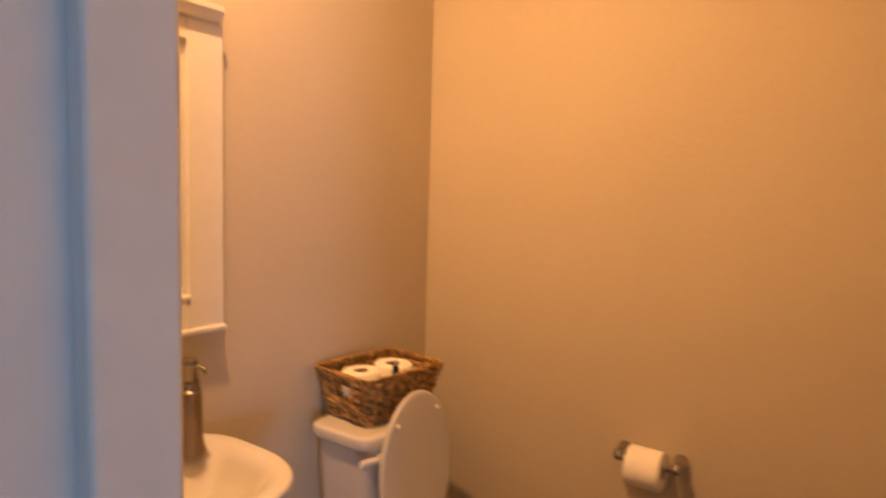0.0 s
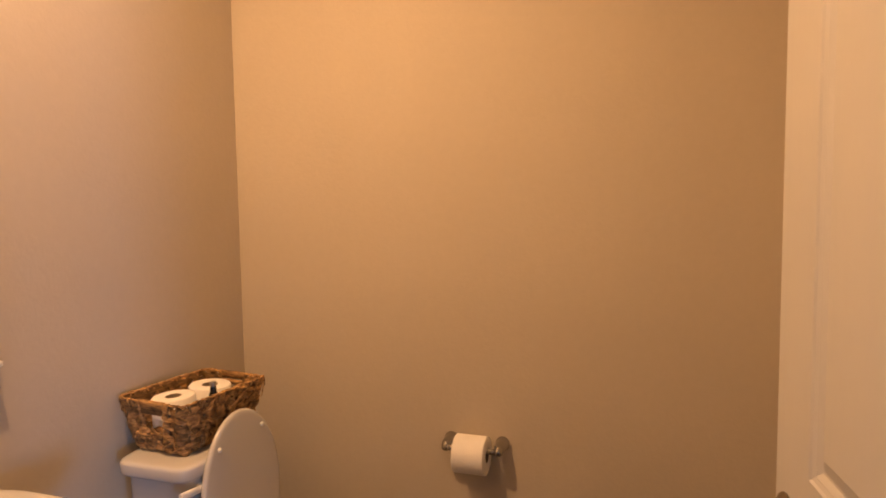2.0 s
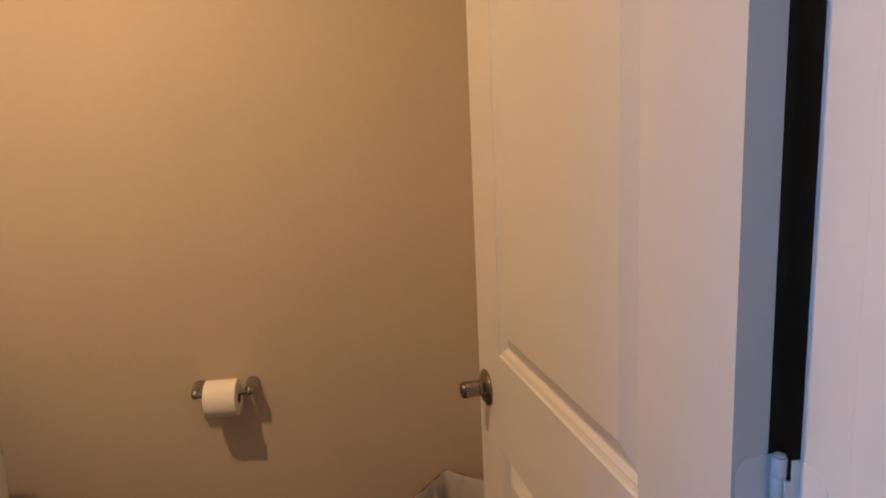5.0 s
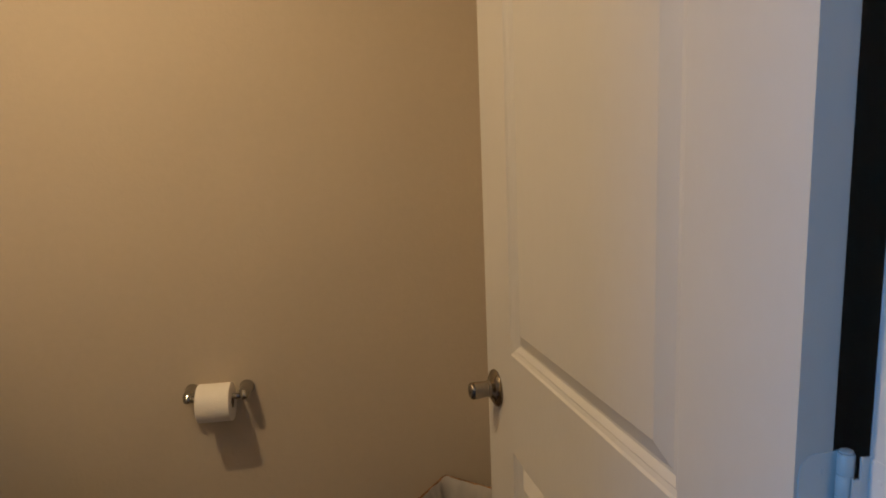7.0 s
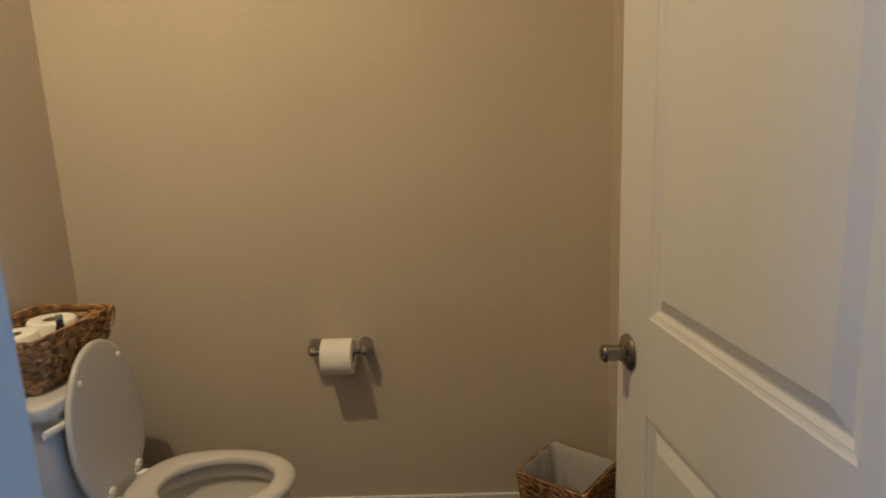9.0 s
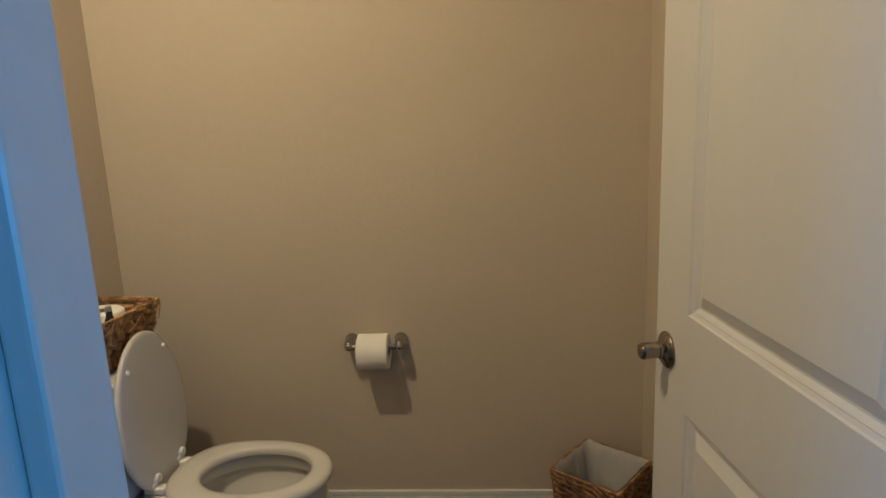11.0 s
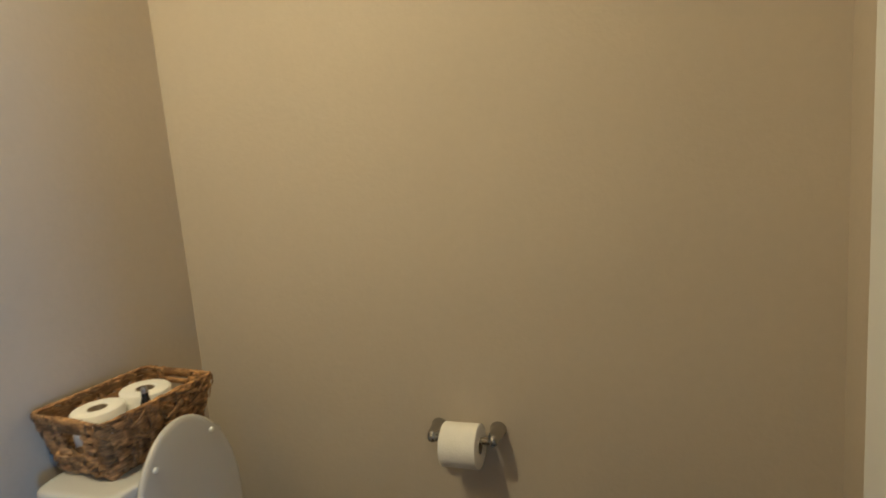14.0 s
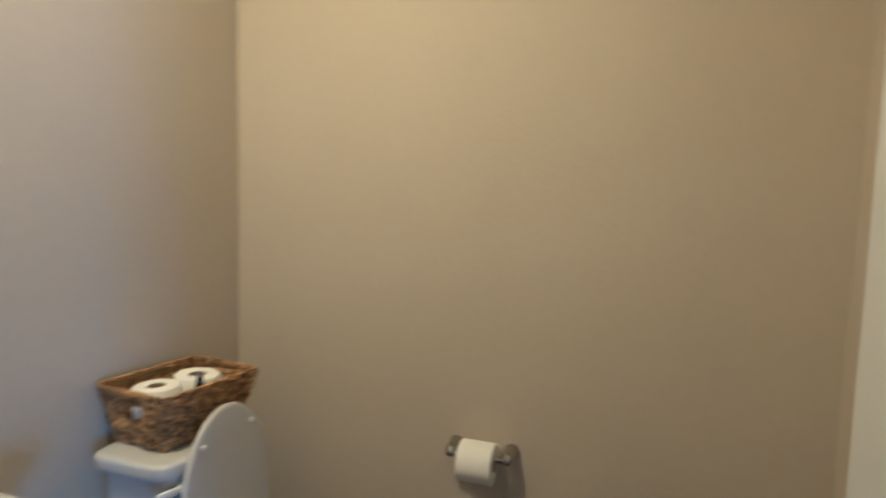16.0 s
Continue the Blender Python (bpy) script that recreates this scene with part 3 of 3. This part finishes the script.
def weave(owner, mat, top, bottom, z0, z1, rows, stakes, thick, amp, rng, rim_thick, steps=6, wander=0.25, gaps=(), gap_rows=(), flat=0.62, corner=0.03):
    """Twined rows of cord round upright stakes on a tapering rounded rectangle, and a bound rim."""
    lerp = lambda h: [b + (t - b) * h for t, b in zip(top, bottom)]

    def at(u, h, off):
        ax, ay = lerp(h)
        p, nrm = rrect(u, ax, ay, corner)
        p = p + nrm * off
        return Vector((p.x, p.y, z0 + (z1 - z0) * h))

    for k in range(stakes):
        u = (k + 0.5) / stakes
        if any(a < u < b for a, b in gaps):
            continue
        pts = [at(u + rng.uniform(-0.002, 0.002), h, 0.0) for h in (0.0, 0.2, 0.4, 0.6, 0.8, 0.97)]
        part("stake", tube(pts, thick * 0.7, 5, flat=1.2), mat, owner, smooth=True, angle=80)
    nseg = stakes * steps
    for r in range(rows):
        h0 = (r + 0.55) / (rows + 0.25)
        dh = 0.30 / rows
        for ph in (0, 1):
            pts, rad = [], []
            o1, o2, o3 = rng.uniform(0, 9), rng.uniform(0, 9), rng.uniform(0.85, 1.15)
            for i in range(nseg):
                u = i / nseg
                w = math.pi * (u * stakes) + math.pi * ph + math.pi * (r % 2)
                nz = noise.noise((math.cos(math.tau * u) * 3 + o1, math.sin(math.tau * u) * 3, r * 1.7 + ph)) * wander
                nr = noise.noise((math.cos(math.tau * u) * 8 + o2, math.sin(math.tau * u) * 8, r * 2.3))
                pts.append(at(u, h0 + math.cos(w) * dh * 0.9 + nz / rows, math.sin(w) * amp + nr * thick * 0.3))
                rad.append(thick * o3 * (1.0 + 0.35 * nr))
            if r in gap_rows:
                for (_, u0), (u1, _) in zip(gaps, gaps[1:] + gaps[:1]):
                    k0, k1 = int(u0 * nseg), int((u1 if u1 > u0 else u1 + 1) * nseg)
                    ids = [i % nseg for i in range(k0, k1)]
                    part("strand", tube([pts[i] for i in ids], [rad[i] for i in ids], 6, flat=flat), mat, owner, smooth=True, angle=80)
                continue
            part("strand", tube(pts, rad, 6, closed=True, flat=flat), mat, owner, smooth=True, angle=80)
    for k in range(2):
        pts, rad = [], []
        for i in range(nseg):
            u = i / nseg
            w = math.tau * u * stakes * 0.75 + math.pi * k
            pts.append(at(u, 1.0 + math.cos(w) * rim_thick * 0.4 / (z1 - z0), math.sin(w) * rim_thick * 0.5))
            rad.append(rim_thick * (0.8 + 0.25 * noise.noise((u * 40, k * 5.0, 1.0))))
        part("rim", tube(pts, rad, 6, closed=True), mat, owner, "twisted cord rim", True, 80)
    ax, ay = bottom
    part("base", loft([[(*rrect(i / 40, ax - 0.004, ay - 0.004, 0.028)[0], z) for i in range(40)] for z in (z0 - thick * 0.5, z0 + thick * 0.5)]), mat, owner)


rng = random.Random(4)
basket = thing("storage_basket", "brown woven water-hyacinth basket on the cistern lid", "basket", (0.148, -0.426, 0.742), -6)
HANDLES = ((0.344, 0.418), (0.856, 0.926))
BT, BB, BH = (0.115, 0.153), (0.083, 0.126), 0.136
weave(basket, REED, BT, BB, 0.0, BH, 6, 22, 0.0092, 0.0058, rng, 0.0036, wander=0.55, gaps=HANDLES, gap_rows=(3, 4, 5), flat=0.26, corner=0.017)


def basket_point(u, h, off):
    p, nr = rrect(u, BB[0] + (BT[0] - BB[0]) * h, BB[1] + (BT[1] - BB[1]) * h, 0.017)
    return Vector((*(p + nr * off), BH * h))


# slanting flat leaves woven over the rows
for k in range(64):
    u = (k + rng.uniform(-0.3, 0.3)) / 64
    lean = rng.choice((-1, 1)) * rng.uniform(0.02, 0.06)
    h0, h1 = rng.uniform(0.02, 0.25), rng.uniform(0.75, 1.0)
    if any(a - 0.075 < u < b + 0.075 for a, b in HANDLES):
        h1 = rng.uniform(0.30, 0.42)
    ph = rng.uniform(0, 6.3)
    pts = [basket_point(u + lean * t, h0 + (h1 - h0) * t, 0.0030 + 0.0055 * math.sin(ph + t * 12.5)) for t in (i / 12 for i in range(13))]
    part("leaf_strip", tube(pts, [0.0016 + 0.0036 * math.sin(math.pi * (0.12 + 0.80 * i / 12)) for i in range(13)], 6, flat=1.0 if k % 3 else 1.5, up=tuple(rrect(u, 0.1, 0.14, 0.03)[1]) + (0.0,)), REED, basket, smooth=True, angle=80)
# loose fibre ends
for k in range(90):
    u, h = rng.random(), rng.uniform(0.1, 1.0)
    if h > 0.38 and any(a - 0.06 < u < b + 0.06 for a, b in HANDLES):
        continue
    d = rng.choice((-1, 1)) * rng.uniform(0.02, 0.06)
    a, b = basket_point(u, h, 0.008), basket_point(u + d, min(1.0, max(0.02, h + rng.uniform(-0.3, 0.2))), 0.012)
    mid = (a + b) / 2 + (basket_point(u, h, 1.0) - basket_point(u, h, 0.0)) * 0.006
    part("loose_fibre", tube(smooth_path([a, mid, b], 4), [0.0026, 0.003, 0.0034, 0.0034, 0.0032, 0.003, 0.0026, 0.002, 0.0012], 5, flat=0.5), REED, basket, smooth=True, angle=80)
# leaf ends lapped over the rim, and one hanging from a corner
for k in range(40):
    u = (k + rng.uniform(-0.35, 0.35)) / 40
    if any(a - 0.01 < u % 1.0 < b + 0.01 for a, b in HANDLES):
        continue
    d, hb = rng.uniform(-0.012, 0.012), rng.uniform(0.70, 0.86)
    lap = smooth_path([basket_point(u + d, hb, 0.004), basket_point(u + d * 0.4, 0.96, 0.0050), basket_point(u, 1.020, 0.0), basket_point(u, 0.95, -0.005)], 4)
    part("lapped_leaf", tube(lap, [0.0020 + 0.0014 * math.sin(math.pi * i / (len(lap) - 1)) for i in range(len(lap))], 6, flat=0.9), REED, basket, smooth=True, angle=80)
for du, hb in ((0.0, 0.60), (0.014, 0.74)):
    drop = smooth_path([basket_point(0.262 + du, 0.97, 0.006), basket_point(0.264 + du, 0.84, 0.014), basket_point(0.270 + du, hb, 0.015)], 4)
    part("hanging_leaf", tube(drop, [0.0036 - 0.0026 * i / (len(drop) - 1) for i in range(len(drop))], 6, flat=0.6), REED, basket, smooth=True, angle=80)
# tightly wrapped grips at the two short ends, and wire rim
for a, b in HANDLES:
    m = 44
    part("grip", tube([basket_point(a - 0.004 + (b - a + 0.008) * i / m, 0.955, 0.0) for i in range(m + 1)], [0.0118 if i % 2 else 0.0108 for i in range(m + 1)], 12, flat=0.62), REED, basket, "wrapped cord grip", True, 80)
    part("grip_bar", tube([basket_point(a - 0.02 + (b - a + 0.04) * i / 10, 0.805, 0.0) for i in range(11)], 0.0075, 8, flat=0.4), REED, basket, smooth=True)


def paper_roll(name, at, r, h, core, label, tilt=(0, 0)):
    ob = thing(name, label, "toilet paper", at, group="toilet paper rolls in the basket")
    ob.rotation_euler = (radians(tilt[0]), radians(tilt[1]), 0)
    bm = lathe([(core, 0.0), (r - 0.003, 0.0), (r, 0.003), (r, h - 0.003), (r - 0.003, h), (core + 0.003, h), (core, h - 0.002), (core, 0.0)], 40, cap0=False, cap1=False)
    part("paper", bm, PAPER, ob, smooth=True, angle=50)
    part("core", lathe([(core, 0.001), (core, h - 0.001), (core - 0.0015, h - 0.001), (core - 0.0015, 0.001)], 28, cap0=False, cap1=False), CARD, ob, "brown cardboard core", True)
    return ob


paper_roll("toilet_paper_roll", (0.143, -0.499, 0.776), 0.056, 0.098, 0.021, "white toilet paper roll standing in the basket", (1, -2))
paper_roll("toilet_paper_roll", (0.163, -0.387, 0.776), 0.057, 0.100, 0.021, "white toilet paper roll standing in the basket", (0, 2))

spray = thing("spray_bottle", "small dark bottle with a black pump top in the basket", "bottle", (0.228, -0.450, 0.752))
part("bottle", lathe([(0.0, 0), (0.014, 0), (0.0155, 0.002), (0.0155, 0.090), (0.012, 0.100), (0.009, 0.104)], 22), AMBER, spray, smooth=True)
part("cap", lathe([(0.0115, 0.100), (0.0118, 0.104), (0.0120, 0.118), (0.0085, 0.126), (0.0080, 0.140), (0.0, 0.1405)], 22), BLACKP, spray, "black plastic pump cap", True)
part("tip", lathe([(0.0078, 0.140), (0.0082, 0.142), (0.0082, 0.150), (0.006, 0.1535), (0.0, 0.154)], 20), HOSE, spray, "grey cap tip", True)

bin_ob = thing("waste_bin", "brown woven seagrass waste bin with a white liner, beside the door", "waste bin", (1.544, -0.180, 0.006), 52.0)
weave(bin_ob, REED2, (0.112, 0.112), (0.084, 0.084), 0.0, 0.279, 15, 26, 0.0068, 0.0050, rng, 0.0044, steps=5, wander=0.75, corner=0.010)
liner = bmesh.new()
lr = []
# inside wall and an uneven hem tucked under the rim
for h, inset, wav in ((0.03, 0.016, 0.001), (0.35, 0.0185, 0.004), (0.7, 0.0185, 0.005), (0.90, 0.0145, 0.0035), (0.96, 0.0115, 0.0022), (0.995, 0.0090, 0.0012), (1.012, 0.0062, 0.0010)):
    ax = 0.084 + 0.028 * h
    ring = []
    for i in range(120):
        p, nr = rrect(i / 120, ax - inset, ax - inset, 0.010)
        p = p + nr * noise.noise((i * 0.30, h * 3.0, 2.0)) * wav * 2
        lift = max(0.0, noise.noise((i * 0.16, 7.0, 0.0))) + 0.3 * noise.noise((i * 0.40, 3.0, 0.0))
        ring.append((p.x, p.y, 0.279 * (h + (lift * 0.040 if h > 0.98 else 0))))
    lr.append(ring)
loft(lr, True, False, liner)
part("liner", liner, LINER, bin_ob, "white plastic bin liner folded over the rim", True, 60)

# ---------------------------------------------------------------- paper holder
holder = thing("toilet_paper_holder", "polished chrome toilet paper holder fixed to the wall", "paper holder", (0.842, 0, 0.642))
for sx in (-1, 1):
    x0 = sx * 0.0815
    post = part("post", lathe([(0.0, -0.001), (0.0215, -0.001), (0.0225, -0.003), (0.0225, -0.007), (0.0205, -0.010), (0.0192, -0.016), (0.0182, -0.030), (0.0172, -0.046), (0.0160, -0.056), (0.0140, -0.064), (0.0100, -0.070), (0.0, -0.073)], 32, "y", (x0, 0, 0), cap0=False), CHROME, holder, smooth=True, angle=60)
    part("knob", lathe([(0.0, x0 - 0.0130), (0.0070, x0 - 0.0120), (0.0120, x0 - 0.0080), (0.0140, x0), (0.0120, x0 + 0.0080), (0.0070, x0 + 0.0130), (0.0, x0 + 0.0140)], 22, "x", (0, -0.064, -0.004)), CHROME, post, smooth=True, angle=70)
part("spindle", lathe([(0.008, -0.080), (0.0095, -0.075), (0.0095, 0.075), (0.008, 0.080)], 20, "x", (0, -0.064, -0.005)), CHROME, holder, "", True)
hung = thing("toilet_paper_roll", "white toilet paper roll hanging on the chrome holder", "toilet paper", (0.842, -0.067, 0.6235))
prof = [(0.020, -0.049), (0.0545, -0.049), (0.0570, -0.047), (0.0570, 0.047), (0.0545, 0.049), (0.020, 0.049), (0.020, -0.049)]
part("paper", lathe(prof, 48, "x", (0, 0, 0), cap0=False, cap1=False), PAPER, hung, smooth=True, angle=50)
part("core", lathe([(0.0200, -0.0485), (0.0200, 0.0485), (0.0185, 0.0485), (0.0185, -0.0485)], 28, "x", cap0=False, cap1=False), CARD, hung, "brown cardboard core", True)

# ---------------------------------------------------------------- wash basin
BY = -1.172
basin = thing("wash_basin", "white ceramic pedestal wash basin against the wall", "wash basin", (0, BY, 0))


def basin_ring(z, a, b, cx, back, nn=64):
    """Half ellipse in front, straight sides and rounded corners at the wall."""
    r = []
    for k in range(nn):
        t = math.tau * k / nn
        c, s = math.cos(t), math.sin(t)
        if c >= 0:
            x, y = cx + a * c ** (2 / 2.8), math.copysign(abs(s) ** (2 / 2.8), s) * b
        else:
            x = cx - (cx - back) * abs(c) ** (2 / 3.2)
            y = math.copysign(abs(s) ** (2 / 3.2), s) * b
        r.append((x, y, z))
    return r


outer = [basin_ring(*v) for v in ((0.58, 0.05, 0.07, 0.15, 0.06), (0.62, 0.09, 0.11, 0.17, 0.04), (0.67, 0.155, 0.170, 0.185, 0.02), (0.72, 0.208, 0.215, 0.19, 0.008), (0.765, 0.242, 0.241, 0.19, 0.004),
                                  (0.785, 0.252, 0.248, 0.19, 0.003), (0.796, 0.256, 0.251, 0.19, 0.003), (0.802, 0.252, 0.248, 0.19, 0.005), (0.804, 0.245, 0.241, 0.19, 0.010), (0.803, 0.226, 0.223, 0.19, 0.020),
                                  (0.799, 0.214, 0.212, 0.19, 0.030), (0.794, 0.206, 0.205, 0.192, 0.042))]
inner = [basin_ring(*v) for v in ((0.788, 0.196, 0.197, 0.195, 0.100), (0.776, 0.188, 0.190, 0.197, 0.115), (0.752, 0.172, 0.175, 0.200, 0.130), (0.718, 0.142, 0.146, 0.205, 0.150), (0.690, 0.10, 0.10, 0.210, 0.175), (0.675, 0.04, 0.045, 0.220, 0.195))]
part("bowl", loft(outer + inner), CERAMIC, basin, "white oval basin with a raised rim", True, 60)
part("pedestal", loft([superring(cx, 0, a, b, z, 2.6, 36) for z, cx, a, b in ((0.0, 0.15, 0.11, 0.115), (0.03, 0.15, 0.108, 0.112), (0.08, 0.145, 0.085, 0.09), (0.4, 0.14, 0.075, 0.08), (0.585, 0.155, 0.088, 0.095))]), CERAMIC, basin, "", True, 60)

soap = thing("soap_dispenser", "brushed bronze soap dispenser with a pump on the basin", "soap dispenser", (0.118, -1.036, 0.7955))
part("body", lathe([(0.0, 0), (0.033, 0), (0.035, 0.003), (0.0335, 0.010), (0.0290, 0.024), (0.0265, 0.05), (0.0250, 0.09), (0.0245, 0.138), (0.0225, 0.142)], 36), BRONZE, soap, smooth=True)
part("collar", lathe([(0.0225, 0.141), (0.0240, 0.143), (0.0240, 0.147), (0.0215, 0.149), (0.0205, 0.160), (0.0220, 0.162), (0.0220, 0.165), (0.0170, 0.167)], 30), NICKEL, soap, "dark nickel pump collar", smooth=True)
part("pump_head", lathe([(0.0165, 0.166), (0.0170, 0.168), (0.0170, 0.204), (0.0185, 0.206), (0.0180, 0.214), (0.0140, 0.217), (0.0, 0.218)], 28), NICKEL, soap, smooth=True)
part("spout", tube(smooth_path([(0.012, 0.002, 0.200), (0.026, 0.008, 0.201), (0.038, 0.012, 0.196), (0.043, 0.013, 0.188)], 5), 0.0058, 12, up=(0, 1, 0)), CHROME, soap, smooth=True, angle=70)

# ---------------------------------------------------------------- mirror
MY0, MY1, MZ0, MZ1, MF = -1.466, -0.880, 1.040, 1.774, 0.096
GZ0, GZ1 = MZ0 + 0.092, MZ1 - 0.050
mirror = thing("wall_mirror", "framed mirror in white-painted wood above the basin", "mirror", (0, BY, MZ0))
mb = lambda *d, **k: boxes((d[0], d[1], d[2] - BY, d[3] - BY, d[4] - MZ0, d[5] - MZ0), **k)
for y0, y1 in ((MY1 - MF, MY1), (MY0, MY0 + MF)):
    part("stile", mb(0.001, 0.026, y0, y1, MZ0 + 0.012, MZ1, bevel=0.002), TRIM, mirror)
part("rail", mb(0.001, 0.0255, MY0 + MF, MY1 - MF, MZ0 + 0.012, GZ0, bevel=0.002), TRIM, mirror)
part("rail", mb(0.001, 0.0255, MY0 + MF, MY1 - MF, GZ1, MZ1, bevel=0.002), TRIM, mirror)
part("sill", mb(0.001, 0.034, MY0 - 0.004, MY1 + 0.004, MZ0, MZ0 + 0.014, bevel=0.004, seg=3), TRIM, mirror)
part("inner_sill", mb(0.012, 0.029, MY0 + MF - 0.004, MY1 - MF + 0.006, GZ0 - 0.006, GZ0 + 0.004, bevel=0.003, seg=2), TRIM, mirror)
crown = [(0.0, 0.0), (0.034, 0.0), (0.038, 0.005), (0.040, 0.012), (0.043, 0.020), (0.046, 0.026), (0.046, 0.038), (0.0, 0.038)]
part("crown", profile_run([(d + 0.001, h) for d, h in crown], (0, MY0 + 0.010 - BY, MZ1 - MZ0), (0, MY1 - 0.010 - BY, MZ1 - MZ0), (1, 0, 0)), TRIM, mirror, "moulded cornice")
part("glass", mb(0.004, 0.008, MY0 + MF - 0.004, MY1 - MF + 0.004, GZ0 - 0.004, GZ1 + 0.004), MIRROR, mirror, "mirror glass")

# ---------------------------------------------------------------- lamp above the basin
lampo = thing("ceiling_light", "small white recessed ceiling downlight above the basin", "lamp", (LAMP[0], LAMP[1], CZ))
part("trim_ring", lathe([(0.042, -0.001), (0.042, -0.006), (0.048, -0.010), (0.066, -0.009), (0.072, -0.004), (0.072, -0.001)], 40, cap0=False, cap1=False), TRIM, lampo, smooth=True)
part("reflector", lathe([(0.042, -0.006), (0.041, -0.002), (0.0, -0.002)], 32, cap0=False, cap1=False), CHROME, lampo, smooth=True)

# ---------------------------------------------------------------- floor planks
prng = random.Random(11)
PW, PL = 0.15, 1.2
plank_meshes = {}


def plank_mesh(w, length):
    key = (round(w, 3), round(length, 3))
    if key not in plank_meshes:
        plank_meshes[key] = mesh_of("plank", boxes((0, length, 0, w, -0.008, 0), bevel=0.0012), PLANK)
    return plank_meshes[key]


y = -3.3
row = 0
while y < -0.004:
    w = min(PW, -0.002 - y)
    x = -0.12 - (row * 0.43) % PL
    while x < 2.0:
        xa, xb = max(x, 0.0 if y > SY - 0.2 else -0.12), min(x + PL, RX if y > SY - 0.2 else 2.0)
        if xb - xa > 0.02:
            p = new("plank", plank_mesh(w - 0.001, xb - xa - 0.001))
            p.parent = floor
            p.location = (xa, y, 0)
        x += PL
    y += PW
    row += 1
